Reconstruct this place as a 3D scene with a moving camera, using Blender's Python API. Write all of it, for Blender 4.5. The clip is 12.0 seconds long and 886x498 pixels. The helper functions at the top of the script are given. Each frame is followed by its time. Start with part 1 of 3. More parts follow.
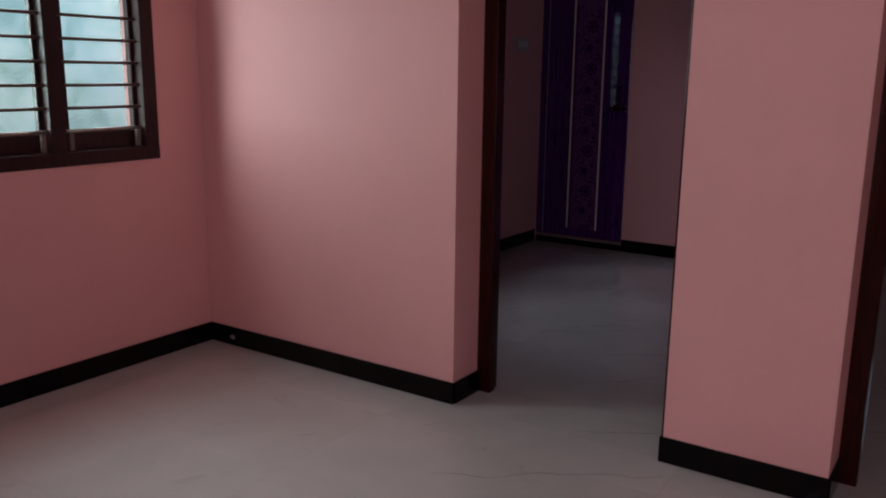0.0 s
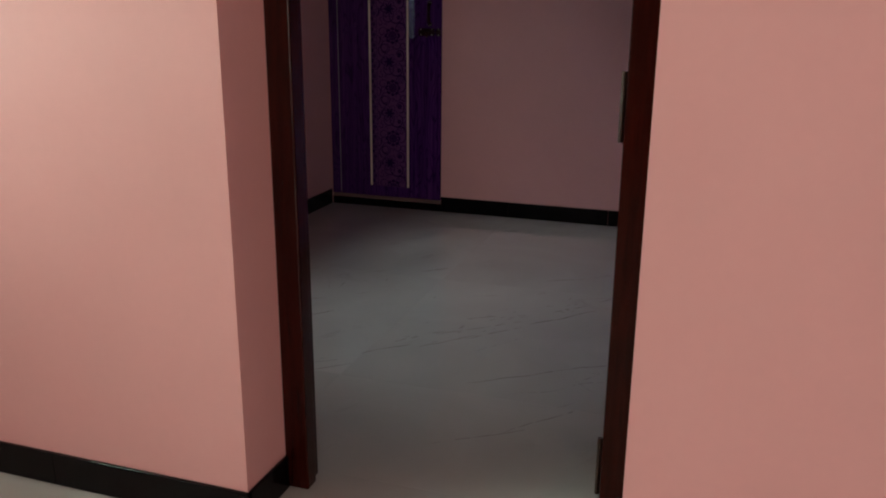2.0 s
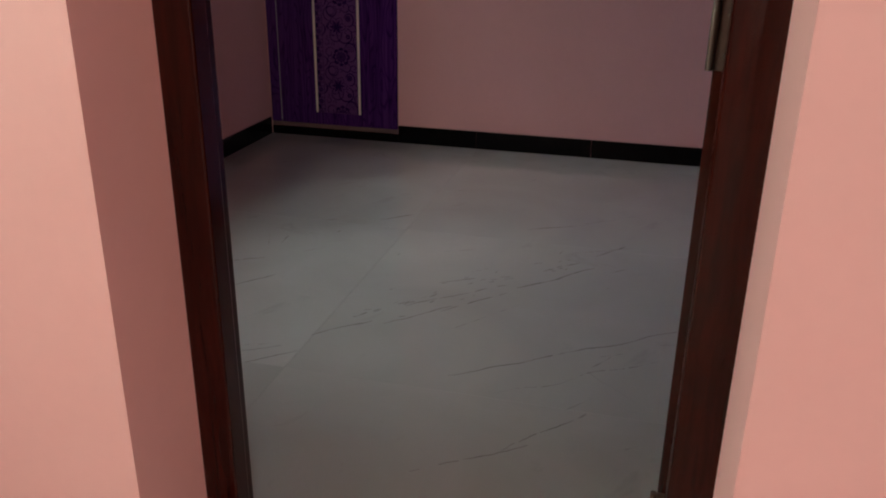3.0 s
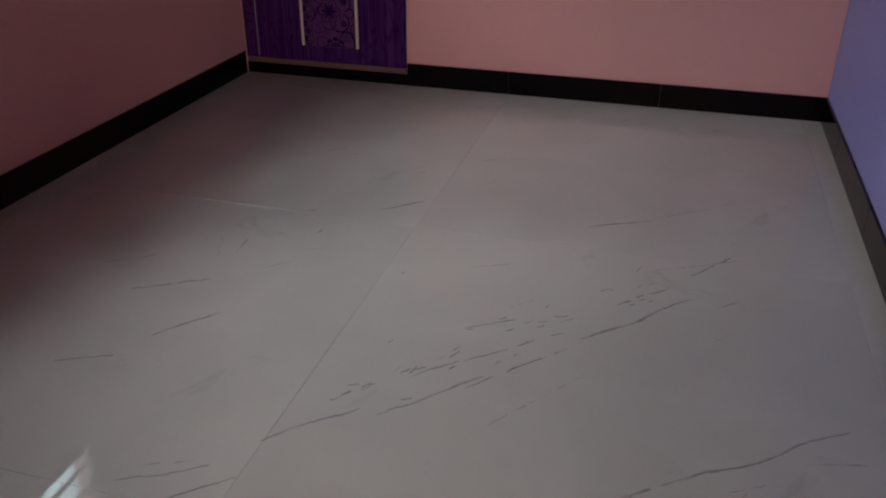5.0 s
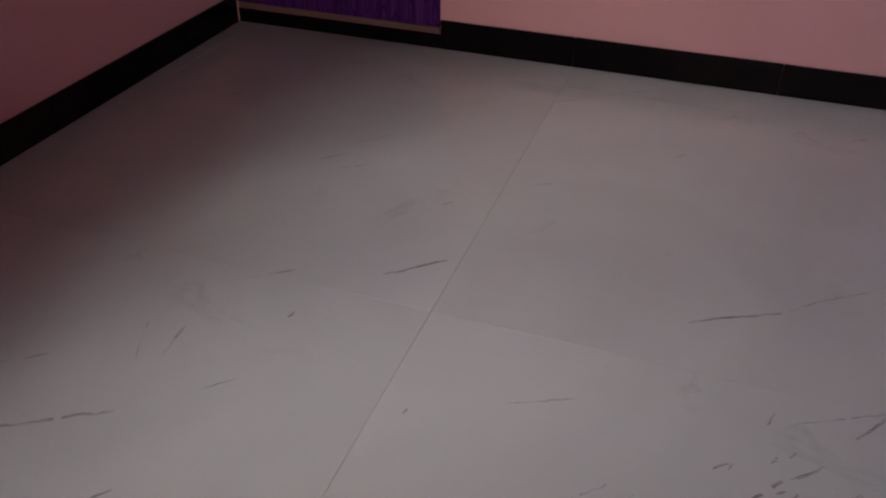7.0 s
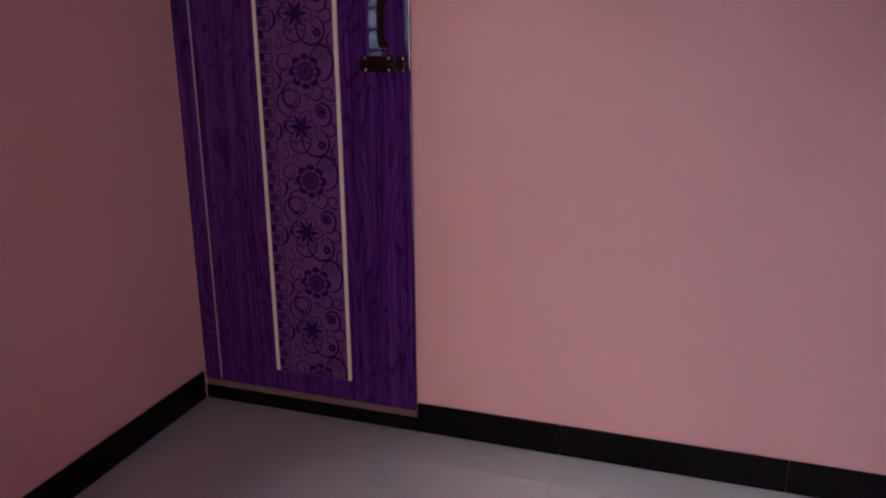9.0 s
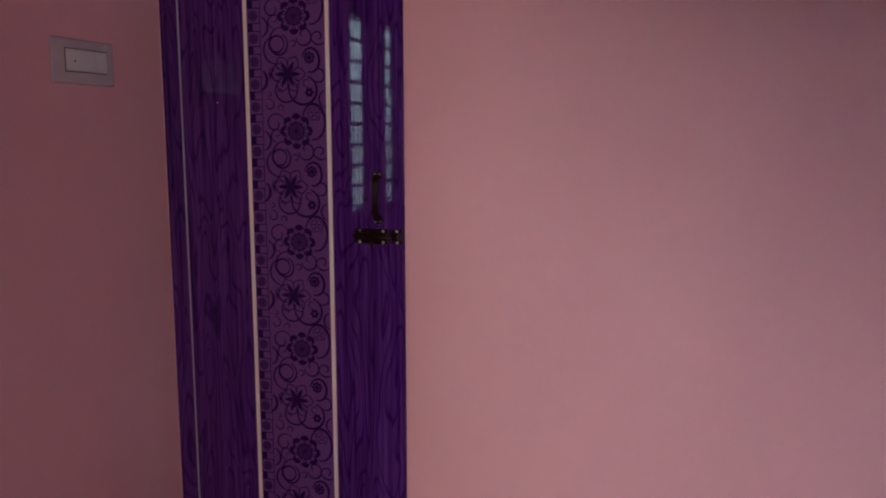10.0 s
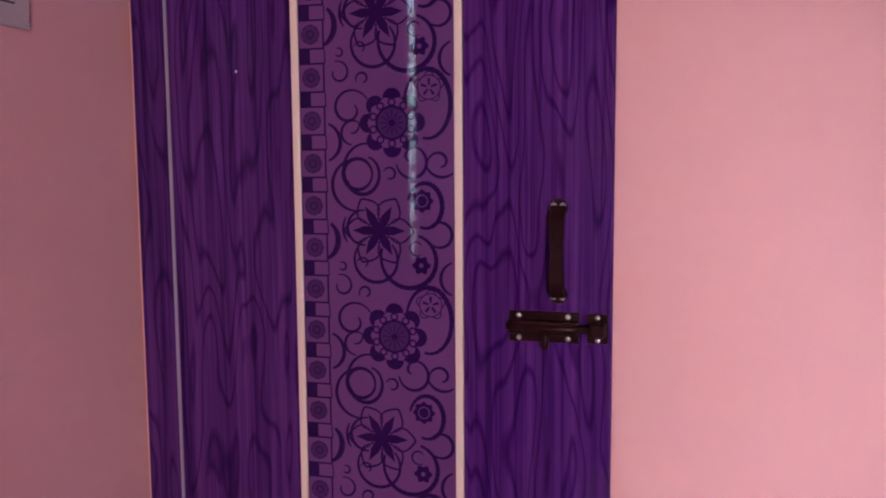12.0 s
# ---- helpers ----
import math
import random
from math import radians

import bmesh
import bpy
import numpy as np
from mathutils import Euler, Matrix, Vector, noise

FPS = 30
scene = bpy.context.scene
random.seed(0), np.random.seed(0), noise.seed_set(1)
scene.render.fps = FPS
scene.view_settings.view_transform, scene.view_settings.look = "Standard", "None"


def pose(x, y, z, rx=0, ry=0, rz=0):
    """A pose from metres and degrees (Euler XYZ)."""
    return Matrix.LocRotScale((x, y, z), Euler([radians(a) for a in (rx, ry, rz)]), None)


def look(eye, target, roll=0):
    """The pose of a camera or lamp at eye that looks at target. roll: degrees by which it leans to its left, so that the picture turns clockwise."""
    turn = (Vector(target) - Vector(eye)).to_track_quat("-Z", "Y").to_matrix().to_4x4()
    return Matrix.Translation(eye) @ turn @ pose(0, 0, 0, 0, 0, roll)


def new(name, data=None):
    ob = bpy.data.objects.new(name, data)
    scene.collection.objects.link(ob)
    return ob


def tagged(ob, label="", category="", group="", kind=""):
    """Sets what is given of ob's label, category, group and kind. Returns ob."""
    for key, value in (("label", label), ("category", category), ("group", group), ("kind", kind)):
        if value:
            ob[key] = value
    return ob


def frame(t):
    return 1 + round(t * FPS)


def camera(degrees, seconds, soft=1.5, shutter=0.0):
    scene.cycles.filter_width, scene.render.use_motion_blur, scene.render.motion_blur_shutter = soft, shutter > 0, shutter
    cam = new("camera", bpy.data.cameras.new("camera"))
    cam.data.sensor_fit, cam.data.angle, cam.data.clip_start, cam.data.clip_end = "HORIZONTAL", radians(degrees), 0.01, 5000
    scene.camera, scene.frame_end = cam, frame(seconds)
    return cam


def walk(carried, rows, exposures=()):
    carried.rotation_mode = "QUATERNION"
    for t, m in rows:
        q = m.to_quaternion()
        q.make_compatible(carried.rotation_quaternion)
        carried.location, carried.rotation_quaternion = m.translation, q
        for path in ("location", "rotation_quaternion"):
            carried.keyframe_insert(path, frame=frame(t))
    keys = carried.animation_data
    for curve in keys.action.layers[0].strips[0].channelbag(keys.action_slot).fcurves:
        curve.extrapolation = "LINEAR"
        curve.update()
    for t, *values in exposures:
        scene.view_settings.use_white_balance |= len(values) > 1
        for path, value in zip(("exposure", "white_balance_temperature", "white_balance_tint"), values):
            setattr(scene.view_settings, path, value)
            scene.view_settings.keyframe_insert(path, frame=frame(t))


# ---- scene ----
cam = camera(56.0, 12.0, 2.0)
PATH = [
    (0, (1.875, -2.887, 1.429), (0.785, -1.262, 1.013), 0.7),
    (0.5, (1.629, -2.596, 1.41), (0.742, -0.851, 1.003), 0.5),
    (1, (1.437, -2.261, 1.402), (0.653, -0.464, 1.005), 0.7),
    (1.5, (1.212, -1.959, 1.345), (0.514, -0.137, 0.907), 0.5),
    (2, (1.069, -1.643, 1.307), (0.466, 0.181, 0.752), 0.5),
    (2.5, (0.965, -1.329, 1.294), (0.435, 0.486, 0.643), 0.3),
    (3, (0.79, -1.001, 1.219), (0.325, 0.798, 0.479), 0.8),
    (3.2, (0.752, -0.881, 1.223), (0.304, 0.907, 0.449), 0.9),
    (4.8, (0.528, -0.075, 1.14), (0.02, 1.655, 0.285), 0.1),
    (5, (0.503, 0.014, 1.097), (0.023, 1.718, 0.166), 0.3),
    (5.5, (0.455, 0.228, 1.045), (0.031, 1.802, -0.114), 0.9),
    (6, (0.352, 0.44, 1.024), (-0.073, 1.955, -0.211), 1.3),
    (6.5, (0.3, 0.665, 1.033), (-0.182, 2.184, -0.175), 1.3),
    (6.7, (0.29, 0.762, 1.045), (-0.222, 2.295, -0.135), 1.2),
    (8.3, (0.21, 1.258, 1.22), (-0.432, 2.944, 0.356), -0.8),
    (8.5, (0.199, 1.27, 1.27), (-0.436, 2.994, 0.481), -0.8),
    (9, (0.214, 1.255, 1.346), (-0.409, 3.064, 0.765), -0.4),
    (9.5, (0.201, 1.241, 1.409), (-0.398, 3.105, 1.0), -0.4),
    (10, (0.137, 1.234, 1.474), (-0.426, 3.132, 1.187), -0.1),
    (10.5, (0.012, 1.326, 1.439), (-0.525, 3.243, 1.239), -0.0),
    (11, (-0.153, 1.618, 1.439), (-0.703, 3.532, 1.257), -0.0),
    (11.5, (-0.398, 1.92, 1.418), (-0.939, 3.835, 1.223), -0.4),
    (12, (-0.575, 2.28, 1.401), (-1.098, 4.2, 1.201), -0.4),
]
walk(cam, [(t, look(eye, target, roll)) for t, eye, target, roll in PATH],
     [(0.0, -1.95, 6200, 29), (1.0, -1.7, 6500, 12), (1.5, -1.55, 6600, 10), (2.0, -1.12, 6800, 9), (3.2, -0.6, 7000, 8), (4.8, -0.27, 7000, 15), (5.5, 0.03, 7000, 19),
      (6.5, -0.1, 7150, 22), (8.5, 0.3, 6500, 26), (10.0, 0.63, 6550, 25), (11.0, 0.9, 6650, 27), (12.0, 1.7, 6600, 34)])

# world: overcast daylight
world = bpy.data.worlds.new("world")
scene.world = world
world.use_nodes = True
wn = world.node_tree.nodes
sky = wn.new("ShaderNodeTexSky")
sky.sky_type, sky.sun_disc = "NISHITA", False
sky.sun_elevation, sky.sun_rotation = radians(68), radians(56)
world.node_tree.links.new(sky.outputs["Color"], wn["Background"].inputs["Color"])
wn["Background"].inputs["Strength"].default_value = 0.1
sun = new("sun", bpy.data.lights.new("sun", "SUN"))
sun.data.energy, sun.data.angle, sun.data.color = 0.8, radians(12), (1.0, 0.96, 0.9)
sun.matrix_world = look((3, 2, 9), (0, 0, 0))
GLOW_SKY = 6.6  # bright hazy yard seen through the windows


def opening_lamp(name, at, target, w, h, watts, colour):
    """An area lamp outside an opening: sky light at the windows, added fill at the south."""
    ob = new(name, bpy.data.lights.new(name, "AREA"))
    ob.data.shape, ob.data.size, ob.data.size_y = "RECTANGLE", w, h
    ob.data.energy, ob.data.color = watts, colour
    ob.matrix_world = look(at, target)
    return ob


opening_lamp("sky_light_hall_window", (-2.0, -1.29, 1.7), (0.0, -1.22, 1.2), 0.92, 1.2, 218, (0.86, 1.0, 0.90))
opening_lamp("sky_light_bedroom_window", (-2.7, 0.5, 2.65), (0.2, 1.75, 0.2), 1.3, 1.2, 200, (0.92, 0.98, 1.0))
# Fill from the south: lamp added to brighten hall and bedroom, no known source.
opening_lamp("fill_light_south", (3.05, -6.0, 1.3), (0.6, 0.0, 1.1), 2.5, 2.0, 185, (1.0, 0.95, 0.90))

# plan, in metres
AX0, AX1, AY0 = -1.556, 4.4, -5.2          # front hall
BX0, BX1, BY1 = -1.449, 1.1, 3.509       # bedroom
CX0, CX1, CY1 = 1.21, 4.2, 5.45           # second bedroom
PT = 0.31                                 # partition thickness
TOP = 2.95
D1A, D1B, D2A, D2B, DH = 0.0, 0.944, 1.518, 2.462, 2.12
SK, SKT = 0.1, 0.01
SILL, HEAD = 1.0, 2.15
SILL_B = 0.92


# ---------- materials ----------
def nodes_of(name):
    m = bpy.data.materials.new(name)
    m.use_nodes = True
    nt = m.node_tree
    return m, nt, nt.nodes["Principled BSDF"]


def tex_noise(nt, scale, detail=4.0, stretch=(1, 1, 1), rough=0.55, distortion=0.0):
    co = nt.nodes.new("ShaderNodeTexCoord")
    mp = nt.nodes.new("ShaderNodeMapping")
    mp.inputs["Scale"].default_value = stretch
    n = nt.nodes.new("ShaderNodeTexNoise")
    n.inputs["Scale"].default_value, n.inputs["Detail"].default_value = scale, detail
    n.inputs["Roughness"].default_value, n.inputs["Distortion"].default_value = rough, distortion
    nt.links.new(co.outputs["Object"], mp.inputs["Vector"])
    nt.links.new(mp.outputs["Vector"], n.inputs["Vector"])
    return n


def ramp(nt, src, stops):
    r = nt.nodes.new("ShaderNodeValToRGB")
    el = r.color_ramp.elements
    while len(el) < len(stops):
        el.new(0.5)
    for e, (p, c) in zip(el, stops):
        e.position, e.color = p, (*c, 1)
    nt.links.new(src, r.inputs["Fac"])
    return r.outputs["Color"]


def shade(c, k):
    return tuple(min(1.0, v * k) for v in c)


def mix(nt, a, b, fac, mode="MIX"):
    m = nt.nodes.new("ShaderNodeMix")
    m.data_type, m.blend_type = "RGBA", mode
    for sock, v in ((m.inputs[6], a), (m.inputs[7], b), (m.inputs[0], fac)):
        if isinstance(v, (float, int)):
            sock.default_value = v
        elif isinstance(v, tuple):
            sock.default_value = (*v, 1)
        else:
            nt.links.new(v, sock)
    return m.outputs[2]


def bump(nt, bsdf, src, strength, distance):
    b = nt.nodes.new("ShaderNodeBump")
    b.inputs["Strength"].default_value, b.inputs["Distance"].default_value = strength, distance
    nt.links.new(src, b.inputs["Height"])
    nt.links.new(b.outputs["Normal"], bsdf.inputs["Normal"])


def plain(name, rgb, rough, metal=0.0, var=0.08, scale=6.0, fine=60.0, relief=0.15, depth=0.001, stretch=(1, 1, 1)):
    """A surface with stains at one scale and grain at another."""
    m, nt, b = nodes_of(name)
    big, small = tex_noise(nt, scale, 3.0, stretch), tex_noise(nt, fine, 4.0, stretch)
    base = ramp(nt, big.outputs["Fac"], [(0.3, shade(rgb, 1 - var)), (0.7, shade(rgb, 1 + var))])
    grain = ramp(nt, small.outputs["Fac"], [(0.3, (1 - var / 2,) * 3), (0.7, (1, 1, 1))])
    nt.links.new(mix(nt, base, grain, 1.0, "MULTIPLY"), b.inputs["Base Color"])
    b.inputs["Metallic"].default_value = metal
    rr = nt.nodes.new("ShaderNodeMapRange")
    rr.inputs["To Min"].default_value, rr.inputs["To Max"].default_value = rough * 0.8, min(1.0, rough * 1.25)
    nt.links.new(big.outputs["Fac"], rr.inputs["Value"])
    nt.links.new(rr.outputs["Result"], b.inputs["Roughness"])
    if relief:
        bump(nt, b, small.outputs["Fac"], relief, depth)
    return m


PINK = plain("pink_wall_paint", (0.73, 0.36, 0.345), 0.6, var=0.035, scale=1.6, fine=38.0, relief=0.25, depth=0.0015)
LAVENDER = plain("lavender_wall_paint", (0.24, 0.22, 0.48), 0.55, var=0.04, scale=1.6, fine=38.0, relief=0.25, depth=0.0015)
CEIL = plain("white_ceiling_paint", (0.8, 0.79, 0.77), 0.8, var=0.03, scale=1.2, fine=30.0)
PLASTER = plain("outside_plaster", (0.55, 0.5, 0.45), 0.9, var=0.12, scale=1.0, fine=18.0)
GRANITE = plain("black_granite", (0.004, 0.003, 0.0035), 0.1, var=0.35, scale=14.0, fine=160.0, relief=0.05, depth=0.0005)
GRANITE.node_tree.nodes["Principled BSDF"].inputs["Specular IOR Level"].default_value = 0.16
GROUT = plain("grey_grout", (0.47, 0.44, 0.41), 0.85, var=0.15, scale=5.0, fine=60.0)
MORTAR = plain("dried_mortar", (0.2, 0.17, 0.16), 0.9, var=0.2, scale=30.0, fine=200.0, relief=0.5)
BRONZE = plain("dark_bronze_metal", (0.022, 0.005, 0.006), 0.3, metal=0.3, var=0.3, scale=30.0, fine=180.0, relief=0.1, depth=0.0004)
BRONZE.node_tree.nodes["Principled BSDF"].inputs["Specular IOR Level"].default_value = 0.14
SCREW = plain("zinc_screw", (0.62, 0.6, 0.57), 0.35, metal=0.9, var=0.15, scale=80.0, fine=400.0)
STEEL = plain("worn_steel", (0.42, 0.38, 0.33), 0.35, metal=0.85, var=0.2, scale=20.0, fine=150.0)
OLDSTEEL = plain("tarnished_steel", (0.06, 0.03, 0.022), 0.4, metal=0.3, var=0.25, scale=20.0, fine=150.0)
GRILLE = plain("dusty_grille_paint", (0.13, 0.10, 0.085), 0.5, var=0.2, scale=12.0, fine=90.0)
BAR = plain("painted_bar", (0.10, 0.06, 0.045), 0.4, metal=0.0, var=0.2, scale=10.0, fine=90.0)
CREAM = plain("cream_plastic_bead", (0.72, 0.56, 0.47), 0.35, var=0.06, scale=4.0, fine=60.0)
GREYBEAD = plain("grey_plastic_bead", (0.30, 0.24, 0.32), 0.35, var=0.08, scale=4.0, fine=60.0)
BROWNEDGE = plain("brown_pvc_edge", (0.16, 0.085, 0.075), 0.5, var=0.15, scale=8.0, fine=80.0)
PRINT = plain("dark_violet_print", (0.022, 0.0035, 0.056), 0.03, var=0.12, scale=9.0, fine=120.0, relief=0.04, depth=0.0003)
MIDPRINT = plain("mid_violet_print", (0.055, 0.016, 0.09), 0.03, var=0.12, scale=9.0, fine=120.0, relief=0.04, depth=0.0003)
PANEL = plain("mauve_panel", (0.122, 0.041, 0.148), 0.03, var=0.07, scale=5.0, fine=150.0, relief=0.04, depth=0.0003)
IVORY = plain("ivory_switch_plastic", (0.62, 0.58, 0.53), 0.3, var=0.04, scale=9.0, fine=90.0, relief=0.05)
HAZE = plain("frosted_plate_plastic", (0.5, 0.42, 0.40), 0.25, var=0.05, scale=9.0, fine=90.0, relief=0.05)
BLACK = plain("black_plastic", (0.01, 0.01, 0.01), 0.4, var=0.2, scale=20.0, fine=100.0)
EARTH = plain("dry_earth", (0.22, 0.17, 0.12), 0.95, var=0.25, scale=0.8, fine=12.0, relief=0.6, depth=0.02)


def varnished_wood(name, rgb, rough):
    m, nt, b = nodes_of(name)
    long_grain = tex_noise(nt, 9.0, 6.0, (6, 6, 0.5), 0.65, 0.6)
    stain = tex_noise(nt, 3.0, 3.0)
    c = ramp(nt, long_grain.outputs["Fac"], [(0.3, shade(rgb, 0.5)), (0.52, rgb), (0.75, shade(rgb, 1.5))])
    s = ramp(nt, stain.outputs["Fac"], [(0.3, (0.75,) * 3), (0.7, (1, 1, 1))])
    nt.links.new(mix(nt, c, s, 1.0, "MULTIPLY"), b.inputs["Base Color"])
    b.inputs["Roughness"].default_value = rough
    b.inputs["Specular IOR Level"].default_value = 0.22
    waves = tex_noise(nt, 7.0, 3.0, (3, 3, 1))
    bump(nt, b, waves.outputs["Fac"], 0.16, 0.004)
    return m


MAHOGANY = varnished_wood("varnished_mahogany", (0.031, 0.0035, 0.0018), 0.15)
DARKWOOD = varnished_wood("dark_window_wood", (0.030, 0.011, 0.011), 0.35)


def violet_wood():
    """Printed violet wood grain: fine upright streaks crossed by long dark contour lines that close into loops."""
    m, nt, b = nodes_of("violet_woodgrain_pvc")
    streaks = tex_noise(nt, 1.0, 4.0, (120, 1, 1.6), 0.65, 0.25)
    broad = tex_noise(nt, 1.0, 3.0, (26, 1, 1.1), 0.5, 0.3)
    field = tex_noise(nt, 1.0, 1.5, (13, 1, 2.0), 0.45, 0.3)
    rings = nt.nodes.new("ShaderNodeMath")
    rings.operation, rings.inputs[1].default_value = "MULTIPLY", 13.0
    nt.links.new(field.outputs["Fac"], rings.inputs[0])
    fold = nt.nodes.new("ShaderNodeMath")
    fold.operation, fold.inputs[1].default_value = "PINGPONG", 0.5
    nt.links.new(rings.outputs[0], fold.inputs[0])
    base = ramp(nt, streaks.outputs["Fac"], [(0.34, (0.036, 0.0045, 0.082)), (0.48, (0.074, 0.0165, 0.125)), (0.62, (0.104, 0.027, 0.158))])
    tone = ramp(nt, broad.outputs["Fac"], [(0.36, (0.68, 0.6, 0.76)), (0.6, (1, 1, 1))])
    line = ramp(nt, fold.outputs[0], [(0.0, (0.42, 0.25, 0.56)), (0.08, (0.66, 0.5, 0.76)), (0.18, (1, 1, 1))])
    c = mix(nt, mix(nt, base, tone, 1.0, "MULTIPLY"), line, 1.0, "MULTIPLY")
    nt.links.new(c, b.inputs["Base Color"])
    b.inputs["Roughness"].default_value = 0.03
    fine = tex_noise(nt, 1.5, 2.0, (3, 1, 1))
    bump(nt, b, fine.outputs["Fac"], 0.05, 0.003)
    return m


VIOLET = violet_wood()
for gloss in (VIOLET, PRINT, MIDPRINT, PANEL):
    gloss.node_tree.nodes["Principled BSDF"].inputs["Specular IOR Level"].default_value = 0.24


def marble_tile():
    """Ivory polished porcelain with faint grey clouds; tiles differ slightly."""
    m, nt, b = nodes_of("polished_ivory_tile")
    info = nt.nodes.new("ShaderNodeObjectInfo")
    cloud = tex_noise(nt, 1.3, 5.0, (1, 1, 1), 0.55, 0.8)
    base = ramp(nt, cloud.outputs["Fac"], [(0.3, (0.46, 0.445, 0.42)), (0.7, (0.54, 0.52, 0.495))])
    wisps = tex_noise(nt, 3.2, 6.0, (1, 1, 1), 0.6, 1.6)
    w = ramp(nt, wisps.outputs["Fac"], [(0.28, (0.86, 0.85, 0.85)), (0.38, (1, 1, 1))])
    tone = ramp(nt, info.outputs["Random"], [(0.0, (0.965,) * 3), (1.0, (1, 1, 1))])
    c = mix(nt, mix(nt, base, w, 1.0, "MULTIPLY"), tone, 1.0, "MULTIPLY")
    nt.links.new(c, b.inputs["Base Color"])
    smear = tex_noise(nt, 5.0, 4.0)
    rr = nt.nodes.new("ShaderNodeMapRange")
    rr.inputs["From Min"].default_value, rr.inputs["From Max"].default_value = 0.35, 0.7
    rr.inputs["To Min"].default_value, rr.inputs["To Max"].default_value = 0.012, 0.035
    nt.links.new(smear.outputs["Fac"], rr.inputs["Value"])
    nt.links.new(rr.outputs["Result"], b.inputs["Roughness"])
    wave = tex_noise(nt, 2.5, 1.0)
    bump(nt, b, wave.outputs["Fac"], 0.04, 0.003)
    return m


TILE = marble_tile()
VEIN = plain("grey_marble_vein", (0.29, 0.27, 0.258), 0.12, var=0.35, scale=22.0, fine=140.0, relief=0.0)
FAINT = plain("faint_marble_vein", (0.385, 0.365, 0.35), 0.12, var=0.2, scale=22.0, fine=140.0, relief=0.0)


def glow_garden(name, strength, tones):
    """Hazy bright garden and sky beyond the windows."""
    m, nt, b = nodes_of(name)
    nt.nodes.remove(b)
    e = nt.nodes.new("ShaderNodeEmission")
    leaves = tex_noise(nt, 3.5, 4.0, (1, 1, 1), 0.6, 1.0)
    big = tex_noise(nt, 0.9, 2.0)
    a = ramp(nt, leaves.outputs["Fac"], tones)
    s = ramp(nt, big.outputs["Fac"], [(0.35, (0.8, 0.9, 0.95)), (0.65, (1.0, 1.0, 0.94))])
    nt.links.new(mix(nt, a, s, 1.0, "MULTIPLY"), e.inputs["Color"])
    co = nt.nodes.new("ShaderNodeTexCoord")
    sep = nt.nodes.new("ShaderNodeSeparateXYZ")
    nt.links.new(co.outputs["Object"], sep.inputs[0])
    up = nt.nodes.new("ShaderNodeMapRange")  # low shrubs to open sky
    up.inputs["From Min"].default_value, up.inputs["From Max"].default_value = 0.9, 2.6
    up.inputs["To Min"].default_value, up.inputs["To Max"].default_value = strength * 0.6, strength * 1.2
    nt.links.new(sep.outputs["Z"], up.inputs["Value"])
    nt.links.new(up.outputs["Result"], e.inputs["Strength"])
    nt.links.new(e.outputs[0], nt.nodes["Material Output"].inputs["Surface"])
    return m


YARD = glow_garden("bright_hazy_yard", GLOW_SKY, [(0.35, (0.5, 0.64, 0.61)), (0.52, (0.86, 0.95, 0.92)), (0.62, (0.98, 1.0, 0.98))])


def pane_glass(name, rgb):
    m, nt, b = nodes_of(name)
    b.inputs["Base Color"].default_value = (*rgb, 1)
    b.inputs["Transmission Weight"].default_value, b.inputs["Roughness"].default_value, b.inputs["IOR"].default_value = 1.0, 0.06, 1.3
    rip = tex_noise(nt, 9.0, 3.0, (1, 1, 2.5), 0.5, 0.5)
    bump(nt, b, rip.outputs["Fac"], 0.5, 0.01)
    return m


GLASS = pane_glass("rippled_pale_glass", (0.66, 0.87, 1.0))
SEAGLASS = pane_glass("rippled_sea_green_glass", (0.40, 0.54, 0.51))

# ---------- building helpers ----------
ORIGIN = {}


def box(bm, x0, x1, y0, y1, z0, z1, bevel=0.0, segs=2):
    v = [bm.verts.new((x, y, z)) for x in (x0, x1) for y in (y0, y1) for z in (z0, z1)]
    faces = [bm.faces.new([v[i] for i in q]) for q in ((0, 1, 3, 2), (4, 6, 7, 5), (0, 4, 5, 1), (2, 3, 7, 6), (0, 2, 6, 4), (1, 5, 7, 3))]
    if bevel:
        bmesh.ops.bevel(bm, geom=list({e for f in faces for e in f.edges}), offset=bevel, segments=segs, affect="EDGES", profile=0.5)
    return bm


def rod(bm, a, b, r, n=12, r2=None):
    """A round bar from a to b."""
    a, b = Vector(a), Vector(b)
    q = (b - a).to_track_quat("Z", "Y").to_matrix().to_4x4()
    bmesh.ops.create_cone(bm, cap_ends=True, segments=n, radius1=r, radius2=r if r2 is None else r2, depth=(b - a).length,
                          matrix=Matrix.Translation((a + b) / 2) @ q)
    return bm


def put(name, bm, material, smooth=False):
    bmesh.ops.recalc_face_normals(bm, faces=bm.faces)
    me = bpy.data.meshes.new(name)
    bm.to_mesh(me)
    bm.free()
    me.materials.append(material)
    if smooth:
        for p in me.polygons:
            p.use_smooth = True
    return new(name, me)


def thing(name, at, label, category, group="", kind=""):
    ob = new(name)
    ob.empty_display_size = 0.05
    ob.location = at
    ORIGIN[ob.name] = Vector(at)
    return tagged(ob, label, category, group, kind)


def part(name, bm, material, parent, label="", smooth=False):
    ob = put(name, bm, material, smooth)
    at = ORIGIN[parent.name]
    ob.data.transform(Matrix.Translation(-at))
    ob.parent = parent
    ORIGIN[ob.name] = at
    return tagged(ob, label)


def structure(name, bm, material, label, category):
    return tagged(put(name, bm, material), label, category, "", "structure")


def bx(*a, **k):
    return box(bmesh.new(), *a, **k)


